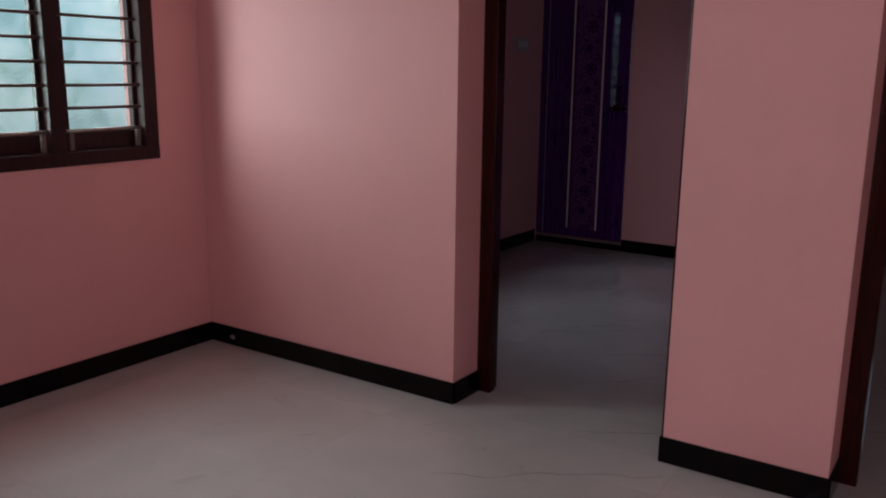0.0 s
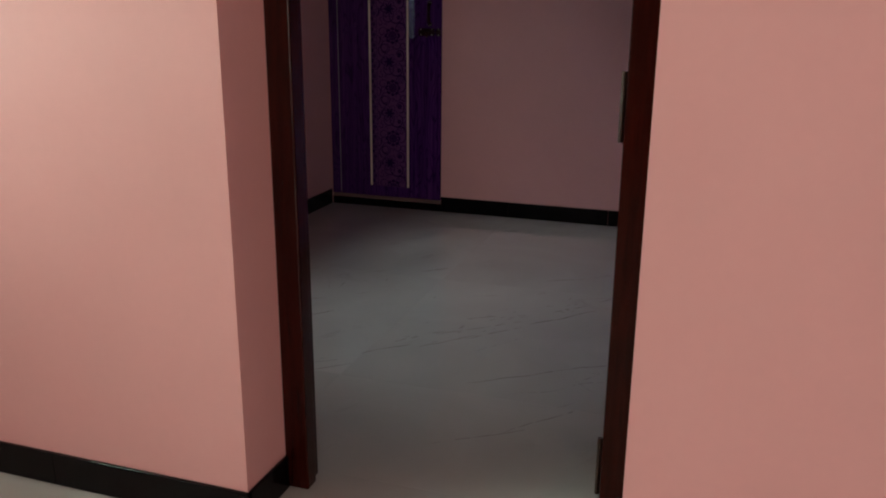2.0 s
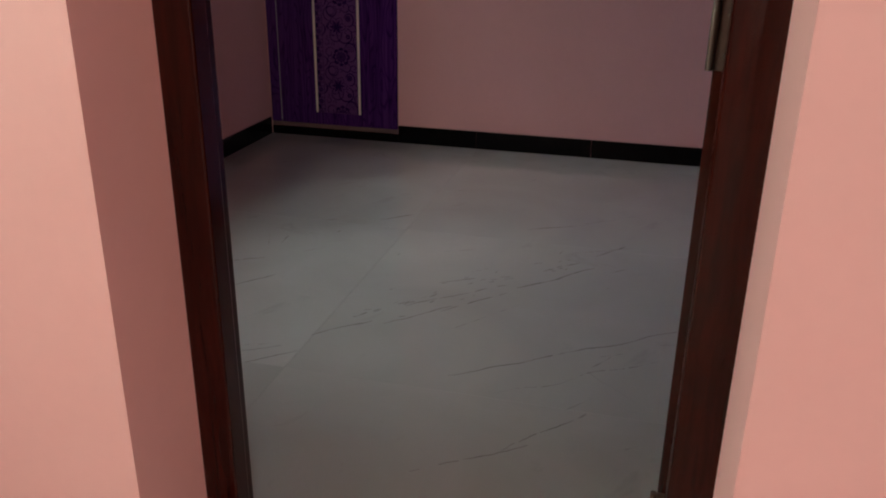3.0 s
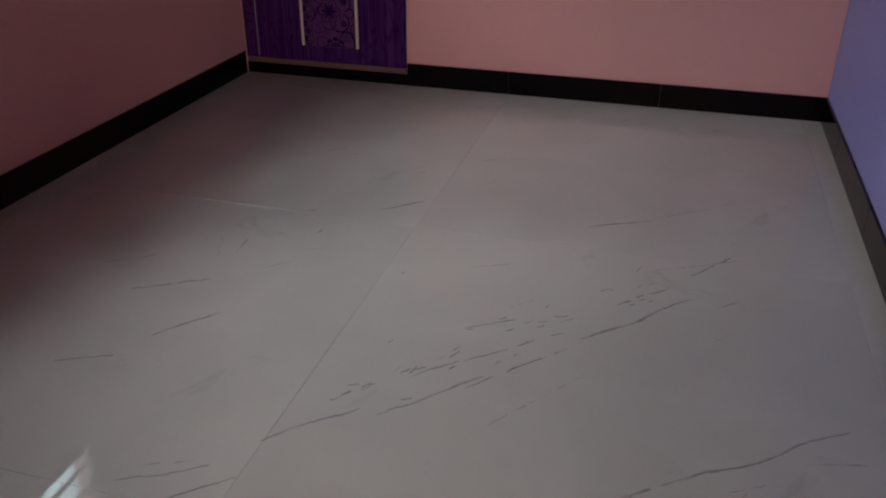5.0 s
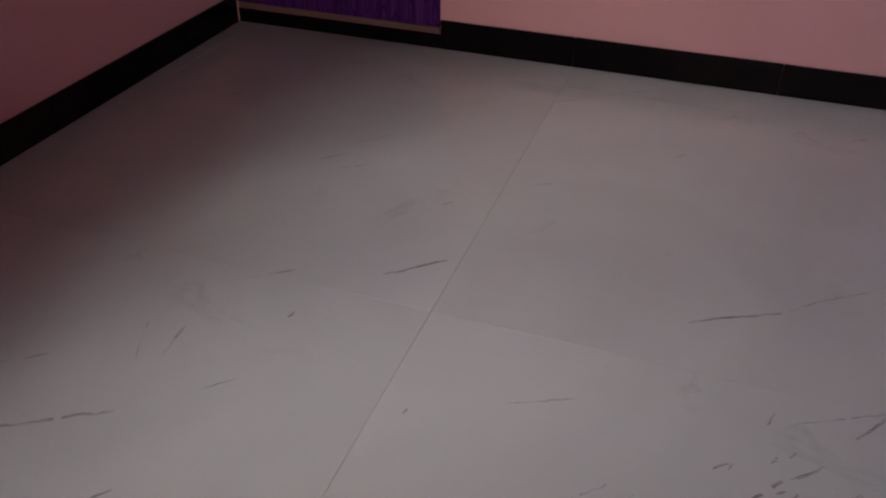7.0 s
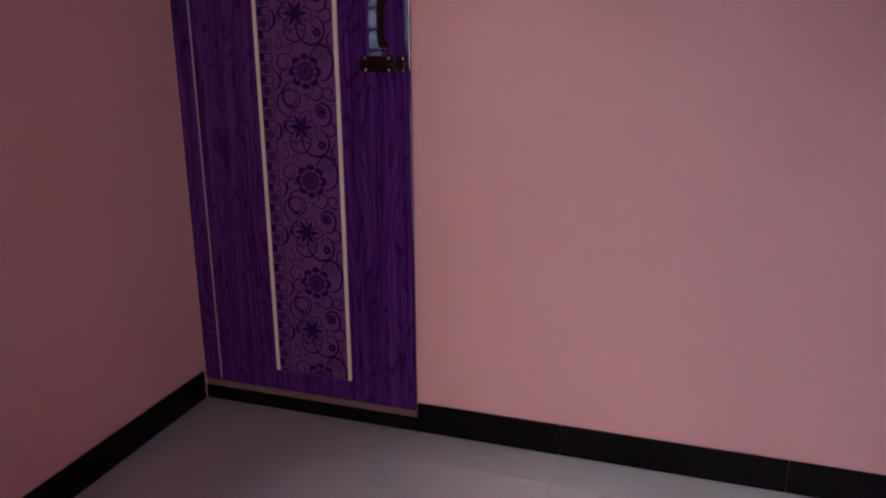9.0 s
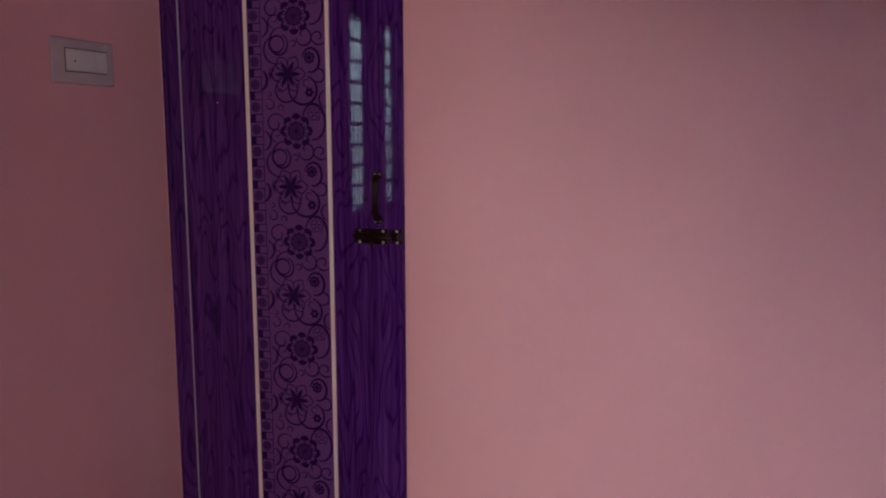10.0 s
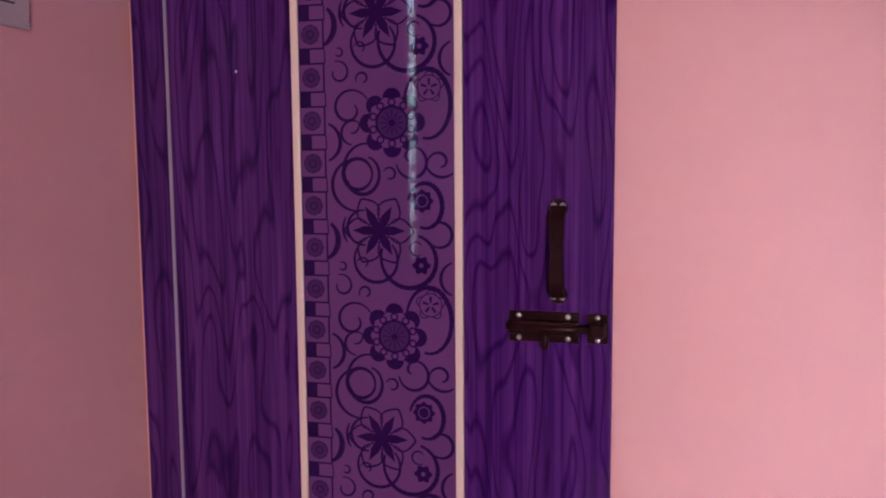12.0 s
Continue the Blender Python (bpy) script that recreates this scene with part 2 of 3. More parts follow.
# ---------- walls, ceiling ----------
WIN_A = (-1.75, -0.276)
WIN_B = (0.70, 2.14)
WIN_C = (1.965, 3.5)


def wall_x(name, x0, x1, y0, y1, holes, mat, label):
    """A wall running along y with openings (y0, y1, z0, z1)."""
    bm = bmesh.new()
    at = y0
    for a, b, lo, hi in holes:
        box(bm, x0, x1, at, a, 0, TOP)
        if lo > 0:
            box(bm, x0, x1, a, b, 0, lo)
        box(bm, x0, x1, a, b, hi, TOP)
        at = b
    box(bm, x0, x1, at, y1, 0, TOP)
    return structure(name, bm, mat, label, "wall")


def wall_y(name, y0, y1, x0, x1, holes, mat, label):
    bm = bmesh.new()
    at = x0
    for a, b, lo, hi in holes:
        box(bm, at, a, y0, y1, 0, TOP)
        if lo > 0:
            box(bm, a, b, y0, y1, 0, lo)
        box(bm, a, b, y0, y1, hi, TOP)
        at = b
    box(bm, at, x1, y0, y1, 0, TOP)
    return structure(name, bm, mat, label, "wall")


WT = 0.24
wall_x("wall_hall_west", AX0 - WT, AX0, AY0, -0.002, [(*WIN_A, SILL, HEAD)], PINK, "pink painted hall wall with a dark wooden window")
wall_y("wall_partition", 0.0, PT, AX0 - WT, AX1, [(D1A, D1B, 0, DH), (D2A, D2B, 0, DH)], PINK, "pink painted partition wall with two doorways")
# South side is unseen; its opening is added to let the fill lamp in.
wall_y("wall_hall_south", AY0 - WT, AY0 - 0.002, AX0 - WT, AX1 + WT, [(1.75, 4.3, 0, 2.3)], PINK, "unseen pink painted hall wall with an added opening for fill light")
wall_x("wall_hall_east", AX1 + 0.002, AX1 + WT, AY0, PT, [], PINK, "plain pink painted hall wall")
wall_x("wall_bedroom_west", BX0 - WT, BX0, PT + 0.002, BY1 + WT, [(*WIN_B, SILL_B, HEAD)], PINK, "pink painted bedroom wall with a barred window")
DOORX0, DOORX1 = -1.436, -0.652
wall_y("wall_bedroom_north", BY1, BY1 + 0.12, BX0 + 0.002, BX1 - 0.002, [(DOORX0 + 0.035, DOORX1 - 0.03, 0, 2.03)], PINK, "pink painted bedroom wall beside a violet door")
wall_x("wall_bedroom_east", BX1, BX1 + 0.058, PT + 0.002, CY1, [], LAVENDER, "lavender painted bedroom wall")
wall_x("wall_second_bedroom_west", BX1 + 0.06, CX0, PT + 0.002, CY1, [], PINK, "pink painted wall of the second bedroom")
wall_y("wall_second_bedroom_north", CY1 + 0.002, CY1 + WT, BX1, CX1 + WT, [(*WIN_C, SILL, HEAD)], PINK, "pink painted wall with a barred window")
wall_x("wall_second_bedroom_east", CX1, CX1 + WT, PT + 0.002, CY1, [], PINK, "plain pink painted wall")
wall_y("wall_washroom_north", BY1 + 1.4, BY1 + 1.5, BX0 - WT, BX1, [], PLASTER, "plain plastered washroom wall")
structure("ceiling", bx(AX0 - WT, CX1 + WT, AY0 - WT, CY1 + WT, TOP + 0.002, TOP + 0.14), CEIL, "plain white painted ceiling", "ceiling")

# ---------- floor ----------
floor = structure("floor", bx(AX0 - WT, CX1 + WT, AY0 - WT, CY1 + WT, -0.12, -0.0035), GROUT, "polished ivory marble-look tiled floor", "floor")
ORIGIN[floor.name] = Vector((0, 0, 0))
TS, TX, TY = 1.2, -0.18, 0.936
tile_meshes = {}


def floor_tile(x0, x1, y0, y1):
    key = (round(x1 - x0, 3), round(y1 - y0, 3))
    if key not in tile_meshes:
        g = 0.0003
        bm = bx(g, key[0] - g, g, key[1] - g, -0.0033, 0.0)
        top = [e for e in bm.edges if all(v.co.z > -0.001 for v in e.verts)]
        bmesh.ops.bevel(bm, geom=top, offset=0.0003, segments=1, affect="EDGES")
        bmesh.ops.recalc_face_normals(bm, faces=bm.faces)
        me = bpy.data.meshes.new("floor_tile")
        bm.to_mesh(me)
        bm.free()
        me.materials.append(TILE)
        tile_meshes[key] = me
    ob = new("floor_tile", tile_meshes[key])
    ob.location = (x0, y0, 0)
    ob.parent = floor


def cuts(lo, hi, at):
    k = math.ceil((lo - at) / TS)
    out = [lo]
    while at + k * TS < hi - 0.02:
        if at + k * TS > lo + 0.02:
            out.append(at + k * TS)
        k += 1
    return out + [hi]


# ---------- windows ----------
def window(name, axis, face, lo, hi, panes, out, label, SILL=SILL, glass=GLASS, back=0.0, bar=0.0075):
    """A dark wooden barred window in a wall: axis 'x' when the wall runs along y. out: the way outdoors."""
    mid = (lo + hi) / 2
    at = (face, mid, SILL) if axis == "x" else (mid, face, SILL)
    root = thing(name, at, label, "window", "", "structure")

    def b3(bm, d0, d1, s0, s1, z0, z1, bevel=0.0):
        a, c = sorted((face + out * (d0 + back), face + out * (d1 + back)))
        return box(bm, a, c, s0, s1, z0, z1, bevel) if axis == "x" else box(bm, s0, s1, a, c, z0, z1, bevel)

    def p3(d, s, z):
        return (face + out * (d + back), s, z) if axis == "x" else (s, face + out * (d + back), z)

    fw = 0.075
    bm = bmesh.new()
    b3(bm, -0.012, 0.10, lo, hi, SILL, SILL + 0.062, 0.004)
    b3(bm, -0.012, 0.10, lo, hi, HEAD - 0.062, HEAD, 0.004)
    for s in (lo, hi - fw):
        b3(bm, -0.010, 0.098, s, s + fw, SILL + 0.06, HEAD - 0.06, 0.004)
    frame_ob = part("window_frame", bm, DARKWOOD, root, "dark wooden outer frame")
    inner = hi - lo - 2 * fw
    w = inner / panes
    for k in range(panes):
        s0, s1 = lo + fw + k * w, lo + fw + (k + 1) * w
        if k:
            part("mullion", b3(bmesh.new(), -0.008, 0.096, s0 - 0.036, s0 + 0.036, SILL + 0.06, HEAD - 0.06, 0.004), DARKWOOD, root)
        a, c = s0 + (0.036 if k else 0.0), s1 - (0.036 if k < panes - 1 else 0.0)
        st, se = 0.05, 0.05 if back else 0.022
        bm = bmesh.new()
        for q0, q1, z0, z1 in ((a, a + st, SILL + 0.062, HEAD - 0.062), (c - se, c, SILL + 0.062, HEAD - 0.062),
                               (a + st, c - se, SILL + 0.062, SILL + 0.145), (a + st, c - se, HEAD - 0.125, HEAD - 0.062)):
            b3(bm, 0.045, 0.08, q0 + 0.001, q1 - 0.001, z0, z1, 0.003)
        sh = part("shutter", bm, DARKWOOD, root, "closed wooden shutter frame")
        pane = part("pane", b3(bmesh.new(), 0.060, 0.064, a + st - 0.004, c - se + 0.004, SILL + 0.142, HEAD - 0.122), glass, sh, "rippled glass pane")
        pane.visible_shadow = False
        z = SILL + (0.175 if back else 0.152)
        first = True
        while z < HEAD - 0.08:
            r = 0.009 if first else bar
            part("bar", rod(bmesh.new(), p3(0.022, a - 0.03, z), p3(0.022, c + 0.03, z), r, 8), STEEL if first else BAR, root, "thin horizontal grille bar", True)
            first = False
            z += 0.1
        for s in (a + 0.025, c - 0.035):
            part("grille_foot", b3(bmesh.new(), 0.012, 0.026, s, s + 0.022, SILL + 0.066, SILL + 0.146, 0.002), GRILLE, root, "short flat grille support")
    return root


window("window_1", "x", AX0, *WIN_A, 3, -1, "dark wooden barred window with rippled sea-green glass", SILL, SEAGLASS)
window("window_2", "x", BX0, *WIN_B, 3, -1, "dark wooden barred bedroom window with pale glass", SILL_B, GLASS, -0.03, 0.0095)
window("window_3", "y", CY1, *WIN_C, 3, 1, "dark wooden barred window of the second bedroom")

# outdoors
structure("ground", bx(-120, 120, -120, 120, -0.6, -0.45), EARTH, "dry earth ground round the house", "ground")
structure("backdrop", bx(-3.9, -3.88, -8, 8, -0.44, 9.0), YARD, "pale bright yard and overcast sky", "backdrop")
structure("backdrop", bx(-1, 7, 7.9, 7.92, -0.44, 9.0), YARD, "pale bright yard and overcast sky", "backdrop")


# ---------- door frames ----------
def door_frame(name, xa, xb, label):
    root = thing(name, ((xa + xb) / 2, 0.275, 0), label, "door frame", "door frames", "structure")
    y0, y1 = 0.2, 0.29
    for side in (0, 1):
        s = 1 if side == 0 else -1
        w = 0.067 if side == 0 else 0.073
        x = xa if side == 0 else xb
        bm = bmesh.new()
        a, c = sorted((x - s * 0.012, x + s * w))
        box(bm, a, c, y0, y0 + 0.05, 0.0, DH - w, 0.004)
        a, c = sorted((x - s * 0.012, x + s * (w - 0.014)))
        box(bm, a, c, y0 + 0.0505, y1, 0.0, DH - w, 0.003)
        part("jamb", bm, MAHOGANY, root)
    w = 0.067
    bm = bmesh.new()
    box(bm, xa, xb, y0, y0 + 0.058, DH - w + 0.001, DH, 0.004)
    box(bm, xa, xb, y0 + 0.0585, y1, DH - w + 0.015, DH, 0.003)
    part("head", bm, MAHOGANY, root)
    return root


frame_1 = door_frame("door_frame_1", D1A, D1B, "glossy dark mahogany door frame set back in its doorway")
frame_2 = door_frame("door_frame_2", D2A, D2B, "glossy dark mahogany door frame of the second doorway")


# brown door leaf, swung open into the bedroom
leaf = thing("door_2", (0.905, 0.335, 0.0), "varnished mahogany door leaf swung open into the bedroom", "door", "", "structure")
LEN, THK, TURN = 0.78, 0.034, radians(76)
bm = bx(0.0, LEN, -THK, 0.0, 0.012, 2.045, 0.003)
panel = part("leaf", bm, MAHOGANY, frame_1)
panel.parent = leaf
panel.data.transform(Matrix.Translation(ORIGIN[frame_1.name]))
for z0, z1 in ((0.2, 0.85), (1.05, 1.85)):
    p = part("raised_panel", bx(0.13, LEN - 0.13, 0.0, 0.010, z0, z1, 0.008), MAHOGANY, frame_1)
    p.parent = leaf
    p.data.transform(Matrix.Translation(ORIGIN[frame_1.name]))
ORIGIN[leaf.name] = Vector((0, 0, 0))
for z in (0.18, 1.095, 1.85):
    bm = box(bmesh.new(), -0.0022, 0.001, 0.002 - THK, -0.001, z - 0.08, z + 0.08, 0.0008)
    rod(bm, (-0.005, 0.004, z - 0.08), (-0.005, 0.004, z + 0.08), 0.006, 12)
    hinge = part("hinge", bm, OLDSTEEL, leaf, "tarnished butt hinge", False)
    for dz in (-0.06, 0.0, 0.06):
        part("screw", rod(bmesh.new(), (-0.002, -0.016, z + dz), (-0.0042, -0.016, z + dz), 0.004, 10, 0.003), OLDSTEEL, hinge, "", True)
leaf.rotation_euler = (0, 0, TURN)
leaf.location = (0.860, 0.296, 0)

# ---------- skirting ----------
def skirting(name, axis, face, lo, hi, out, joint, pitch=0.643):
    """A row of black granite skirting tiles against a wall face."""
    root = thing(name, (face, lo, 0) if axis == "x" else (lo, face, 0), "glossy black granite skirting tiles along the wall foot", "skirting", "skirting", "structure")
    k = math.floor((lo - joint) / pitch)
    at = lo
    while at < hi - 1e-4:
        k += 1
        end = min(hi, joint + k * pitch)
        if end - at < 0.02 and end < hi:
            continue
        a, c = sorted((face, face + out * SKT))
        g = 0.0007
        bm = box(bmesh.new(), a, c, at + g, end - g, 0.0005, SK, 0.0012, 1) if axis == "x" else box(bmesh.new(), at + g, end - g, a, c, 0.0005, SK, 0.0012, 1)
        part("skirting_tile", bm, GRANITE, root)
        at = end
    return root


skirting("baseboard_1", "x", AX0, AY0, -SKT - 0.001, 1, -0.4)
skirting("baseboard_2", "y", 0.0, AX0, D1A + 0.004, -1, -0.62)
skirting("baseboard_3", "x", D1A, 0.001, 0.1985, 1, 5.0)
skirting("baseboard_4", "y", 0.0, D1B - 0.012, D2A + 0.006, -1, 5.0)
skirting("baseboard_5", "x", D1B, 0.001, 0.1985, -1, 5.0)
skirting("baseboard_6", "x", D2A, 0.001, 0.1985, 1, 5.0)
skirting("baseboard_7", "y", BY1, DOORX1 + 0.002, BX1, -1, -0.188)
skirting("baseboard_8", "x", BX0, PT, BY1 - SKT - 0.006, 1, 0.6)
skirting("baseboard_9", "x", BX1, PT, BY1 - SKT - 0.001, -1, 0.5)
skirting("baseboard_10", "y", PT, BX0, D1A - 0.02, 1, 0.1)
skirting("baseboard_11", "y", CY1, CX0, CX1, -1, 1.6)
skirting("baseboard_12", "x", CX0, PT, CY1 - SKT - 0.001, 1, 1.0)
skirting("baseboard_13", "y", 0.0, D2B, AX1, -1, 5.0)

# ---------- violet door ----------
door = thing("door_1", ((DOORX0 + DOORX1) / 2, 3.49, 0.05), "closed glossy violet wood-grain PVC door with a floral printed centre", "door", "", "structure")
YF = 3.498  # front face of the leaf
ZB, ZT = 0.076, 2.03
XG, XS1, XS2 = -1.373, -1.145, -0.882
part("core", bx(DOORX0 + 0.004, DOORX1 - 0.004, YF + 0.012, YF + 0.034, 0.056, ZT - 0.002), BROWNEDGE, door)
part("edge_stile", bx(DOORX0, XG - 0.003, YF - 0.002, YF + 0.011, ZB, ZT, 0.003), VIOLET, door)
part("wood_panel", bx(XG + 0.003, XS1 - 0.0065, YF, YF + 0.011, ZB, ZT, 0.0015), VIOLET, door)
centre = part("printed_panel", bx(XS1 + 0.0065, XS2 - 0.0065, YF, YF + 0.011, 0.146, ZT, 0.001), PANEL, door, "mauve panel printed with violet flowers")
part("bottom_panel", bx(XS1 - 0.0062, XS2 + 0.0062, YF, YF + 0.011, ZB, 0.1455, 0.001), VIOLET, door)
part("wood_panel", bx(XS2 + 0.0065, DOORX1, YF, YF + 0.011, ZB, ZT, 0.003), VIOLET, door)
part("bottom_edge", bx(DOORX0 + 0.002, DOORX1, YF - 0.001, YF + 0.011, 0.052, ZB - 0.001, 0.002), BROWNEDGE, door, "bare brown bottom edge")
part("bead", bx(XG - 0.0028, XG + 0.0028, YF - 0.001, YF + 0.010, 0.086, ZT, 0.001), GREYBEAD, door, "thin grey bead")
for x in (XS1, XS2):
    part("bead", bx(x - 0.0060, x + 0.0060, YF - 0.0025, YF + 0.010, 0.147, ZT, 0.002), CREAM, door, "cream plastic bead")
structure("door_sill", bx(DOORX0 + 0.036, DOORX1 - 0.031, YF + 0.004, BY1 + 0.12, 0.0005, 0.050, 0.002), GRANITE, "black granite door sill", "sill")
tagged(put("skirting_strip", bx(BX0 + SKT + 0.001, DOORX1 + 0.001, BY1 - SKT, BY1 - 0.0005, 0.0005, 0.0495, 0.001), GRANITE),
       "low black granite strip below the violet door", "skirting", "", "structure")

# floral print
U = 2420.0     # drawing units in a metre
PERIOD = 0.331
FX = -0.986    # flower centre across the door


class Ink:
    """Flat printed marks on the panel, in drawing units from a flower's centre, y down."""

    def __init__(self):
        self.bm, self.strokes = bmesh.new(), 0

    def at(self, x, y, z0, lift):
        return self.bm.verts.new((FX + x / U, YF - lift, z0 - y / U))

    def face(self, pts, z0, lift):
        lim0, lim1 = (XS1 + 0.007 - FX) * U, (XS2 - 0.007 - FX) * U
        pts = [(min(max(x, lim0), lim1), min(max(y, -9000), (z0 - 0.15) * U)) for x, y in pts]
        area = sum(p[0] * q[1] - q[0] * p[1] for p, q in zip(pts, pts[1:] + pts[:1]))
        if abs(area) > 4:
            self.bm.faces.new([self.at(x, y, z0, lift) for x, y in pts])

    def disc(self, x, y, r, z0, lift, n=20, lobes=0, deep=0.15):
        pts = []
        for k in range(n):
            a = 2 * math.pi * k / n
            rr = r * (1 + (deep * math.cos(lobes * a) if lobes else 0))
            pts.append((x + rr * math.cos(a), y + rr * math.sin(a)))
        self.face(pts, z0, lift)

    def line(self, pts, w, z0, lift, taper=True):
        n = len(pts)
        for k in range(n - 1):
            (x0, y0), (x1, y1) = pts[k], pts[k + 1]
            d = math.hypot(x1 - x0, y1 - y0) or 1
            nx, ny = -(y1 - y0) / d, (x1 - x0) / d
            a = w / 2 * (0.45 + 0.55 * math.sin(math.pi * min(1, max(0, (k + 0.15) / n))) if taper else 1)
            b = w / 2 * (0.45 + 0.55 * math.sin(math.pi * min(1, max(0, (k + 1.15) / n))) if taper else 1)
            self.face([(x0 + nx * a, y0 + ny * a), (x1 + nx * b, y1 + ny * b), (x1 - nx * b, y1 - ny * b), (x0 - nx * a, y0 - ny * a)], z0, lift)

    def arc(self, x, y, r, a0, a1, w, z0, lift, r2=None, taper=True, n=22, sx=1.0):
        """From angle a0 to a1, in degrees, clockwise on the door; r2: the radius at the end of a spiral."""
        self.strokes += 1
        lift += 3e-6 * (self.strokes % 50)
        pts = []
        for k in range(n + 1):
            t = k / n
            a, rr = radians(a0 + (a1 - a0) * t), r + ((r if r2 is None else r2) - r) * t
            pts.append((x + sx * rr * math.cos(a), y + rr * math.sin(a)))
        self.line(pts, w, z0, lift, taper)

    def done(self, name, mat, label):
        part(name, self.bm, mat, centre, label)


dark, mid, light = Ink(), Ink(), Ink()
L1, L2, L3, L4, LS = 0.0003, 0.0005, 0.0007, 0.0009, 0.00045
for p in range(-2, 5):
    z0 = 1.466 - p * PERIOD
    if z0 > 2.1 or z0 < 0.1:
        continue
    # great flower
    for k in range(8):
        a = math.pi / 4 * k
        dark.disc(92 * math.cos(a), 92 * math.sin(a), 36, z0, L1 + 0.00001 * k)
    light.disc(0, 0, 92, z0, L2, 30, 10, 0.05)
    for k in range(10):
        a = math.pi / 5 * (k + 0.5)
        dark.arc(76 * math.cos(a), 76 * math.sin(a), 13, 0, 360, 7, z0, L3, taper=False, n=10)
    mid.disc(0, 0, 56, z0, L3, 28)
    dark.arc(0, 0, 60, 0, 360, 9, z0, L4, taper=False, n=28)
    dark.disc(0, 0, 13, z0, L4)
    for k in range(12):
        a = math.pi / 6 * k
        dark.line([(16 * math.cos(a), 16 * math.sin(a)), (48 * math.cos(a), 48 * math.sin(a))], 3.5, z0, L4, False)
    # star flower
    sx, sy = -57, 400
    dark.disc(sx, sy, 28, z0, L3)
    for k in range(6):
        a = math.pi / 3 * k
        c, s = math.cos(a), math.sin(a)
        spike = [(20, -15), (58, -17), (106, 0), (58, 17), (20, 15)]
        dark.face([(sx + u * c - v * s, sy + u * s + v * c) for u, v in spike], z0, L4)
        petal = [(34 + 96 * t, 46 * math.sin(math.pi * min(1, t * 0.82 + 0.1))) for t in [i / 9 for i in range(10)]]
        petal = petal + [(137, 0)] + [(u, -v) for u, v in reversed(petal)]
        dark.line([(sx + u * c - v * s, sy + u * s + v * c) for u, v in petal], 8, z0, L3)
    # scrolls
    dark.arc(136, -66, 126, 190, 462, 18.8, z0, LS, sx=0.7)
    dark.arc(66, -295, 118, 200, -70, 18.8, z0, LS, 94)
    dark.arc(-70, -291, 86, 228, -42, 13.4, z0, LS)
    dark.arc(-120, -276, 26, 190, 420, 8.0, z0, LS, 13)
    dark.arc(-208, -188, 45, -110, 200, 9.4, z0, LS, 21)
    dark.arc(-206, -263, 17, -120, 150, 8.0, z0, LS, 13)
    dark.arc(-114, -165, 26, 150, 440, 9.4, z0, LS, 15)
    dark.arc(-166, -54, 79, -25, -395, 12.0, z0, LS, 24)
    dark.arc(-155, 34, 45, -60, -265, 10.8, z0, LS)
    dark.arc(-160, 9, 32, -30, 100, 8.0, z0, LS, 26)
    dark.arc(-138, 188, 58, 0, 360, 16.0, z0, LS)
    dark.arc(-134, 203, 45, 170, 30, 10.8, z0, LS)
    dark.arc(-112, 182, 111, -65, -430, 14.8, z0, LS, 60, sx=0.86)
    dark.arc(-142, 229, 98, -100, -270, 13.4, z0, LS)
    dark.arc(-11, 188, 26, 200, 480, 9.4, z0, LS, 17)
    dark.arc(74, 146, 58, 175, -90, 13.4, z0, LS)
    dark.arc(74, 126, 30, -90, -240, 10.8, z0, LS, 17)
    dark.arc(182, 148, 47, 180, 440, 12.0, z0, LS, 15)
    dark.arc(191, 137, 64, 165, 50, 12.0, z0, LS)
    dark.arc(125, 308, 88, 195, 470, 18.8, z0, LS, 81, sx=0.78)
    dark.arc(180, 413, 47, -140, 125, 13.4, z0, LS)
    dark.arc(247, -225, 64, -110, -250, 13.4, z0, LS)
    dark.arc(-116, 389, 66, -85, -275, 12.0, z0, LS)
    dark.arc(-112, 394, 88, -150, -215, 10.8, z0, LS)
    dark.arc(-278, 68, 73, -70, 70, 16.0, z0, LS)
    dark.arc(-302, -364, 81, -50, 62, 24.1, z0, LS)
    dark.arc(90, -338, 30, 60, 330, 8.0, z0, LS, 21)
    # small flowers
    dark.disc(113, 288, 40, z0, L2, 32, 8, 0.12)
    light.arc(113, 288, 22, 0, 360, 4, z0, L3, taper=False, n=14)
    dark.arc(143, -125, 44, 0, 360, 4, z0, L2, taper=False, n=24)
    for k in range(5):
        a = 2 * math.pi * k / 5 - 0.3
        dark.line([(143 + 8 * math.cos(a), -125 + 8 * math.sin(a)), (143 + 32 * math.cos(a), -125 + 32 * math.sin(a))], 11, z0, L3)
        dark.arc(143 + 40 * math.cos(a), -125 + 40 * math.sin(a), 17, math.degrees(a) - 100, math.degrees(a) + 100, 4, z0, L3, taper=False, n=8)
    dark.disc(108, -273, 32, z0, L2, 30, 6, 0.16)
    light.disc(108, -273, 9, z0, L3, 10)
    # column of framed rosettes
    for k in range(5):
        y = -333 + k * PERIOD * U / 5
        x0, x1 = -373, -263
        dark.face([(x0, y - 56), (x1, y - 56), (x1, y + 56), (x0, y + 56)], z0, L1)
        light.face([(x0 + 8, y - 49), (x1 - 7, y - 49), (x1 - 7, y + 49), (x0 + 8, y + 49)], z0, L2)
        mid.disc((x0 + x1) / 2, y, 35, z0, L3, 32, 8, 0.1)
        dark.arc((x0 + x1) / 2, y, 35, 0, 360, 3, z0, L4, taper=False, n=18)
        dark.arc((x0 + x1) / 2, y, 14, 0, 360, 4, z0, L4, taper=False, n=10)
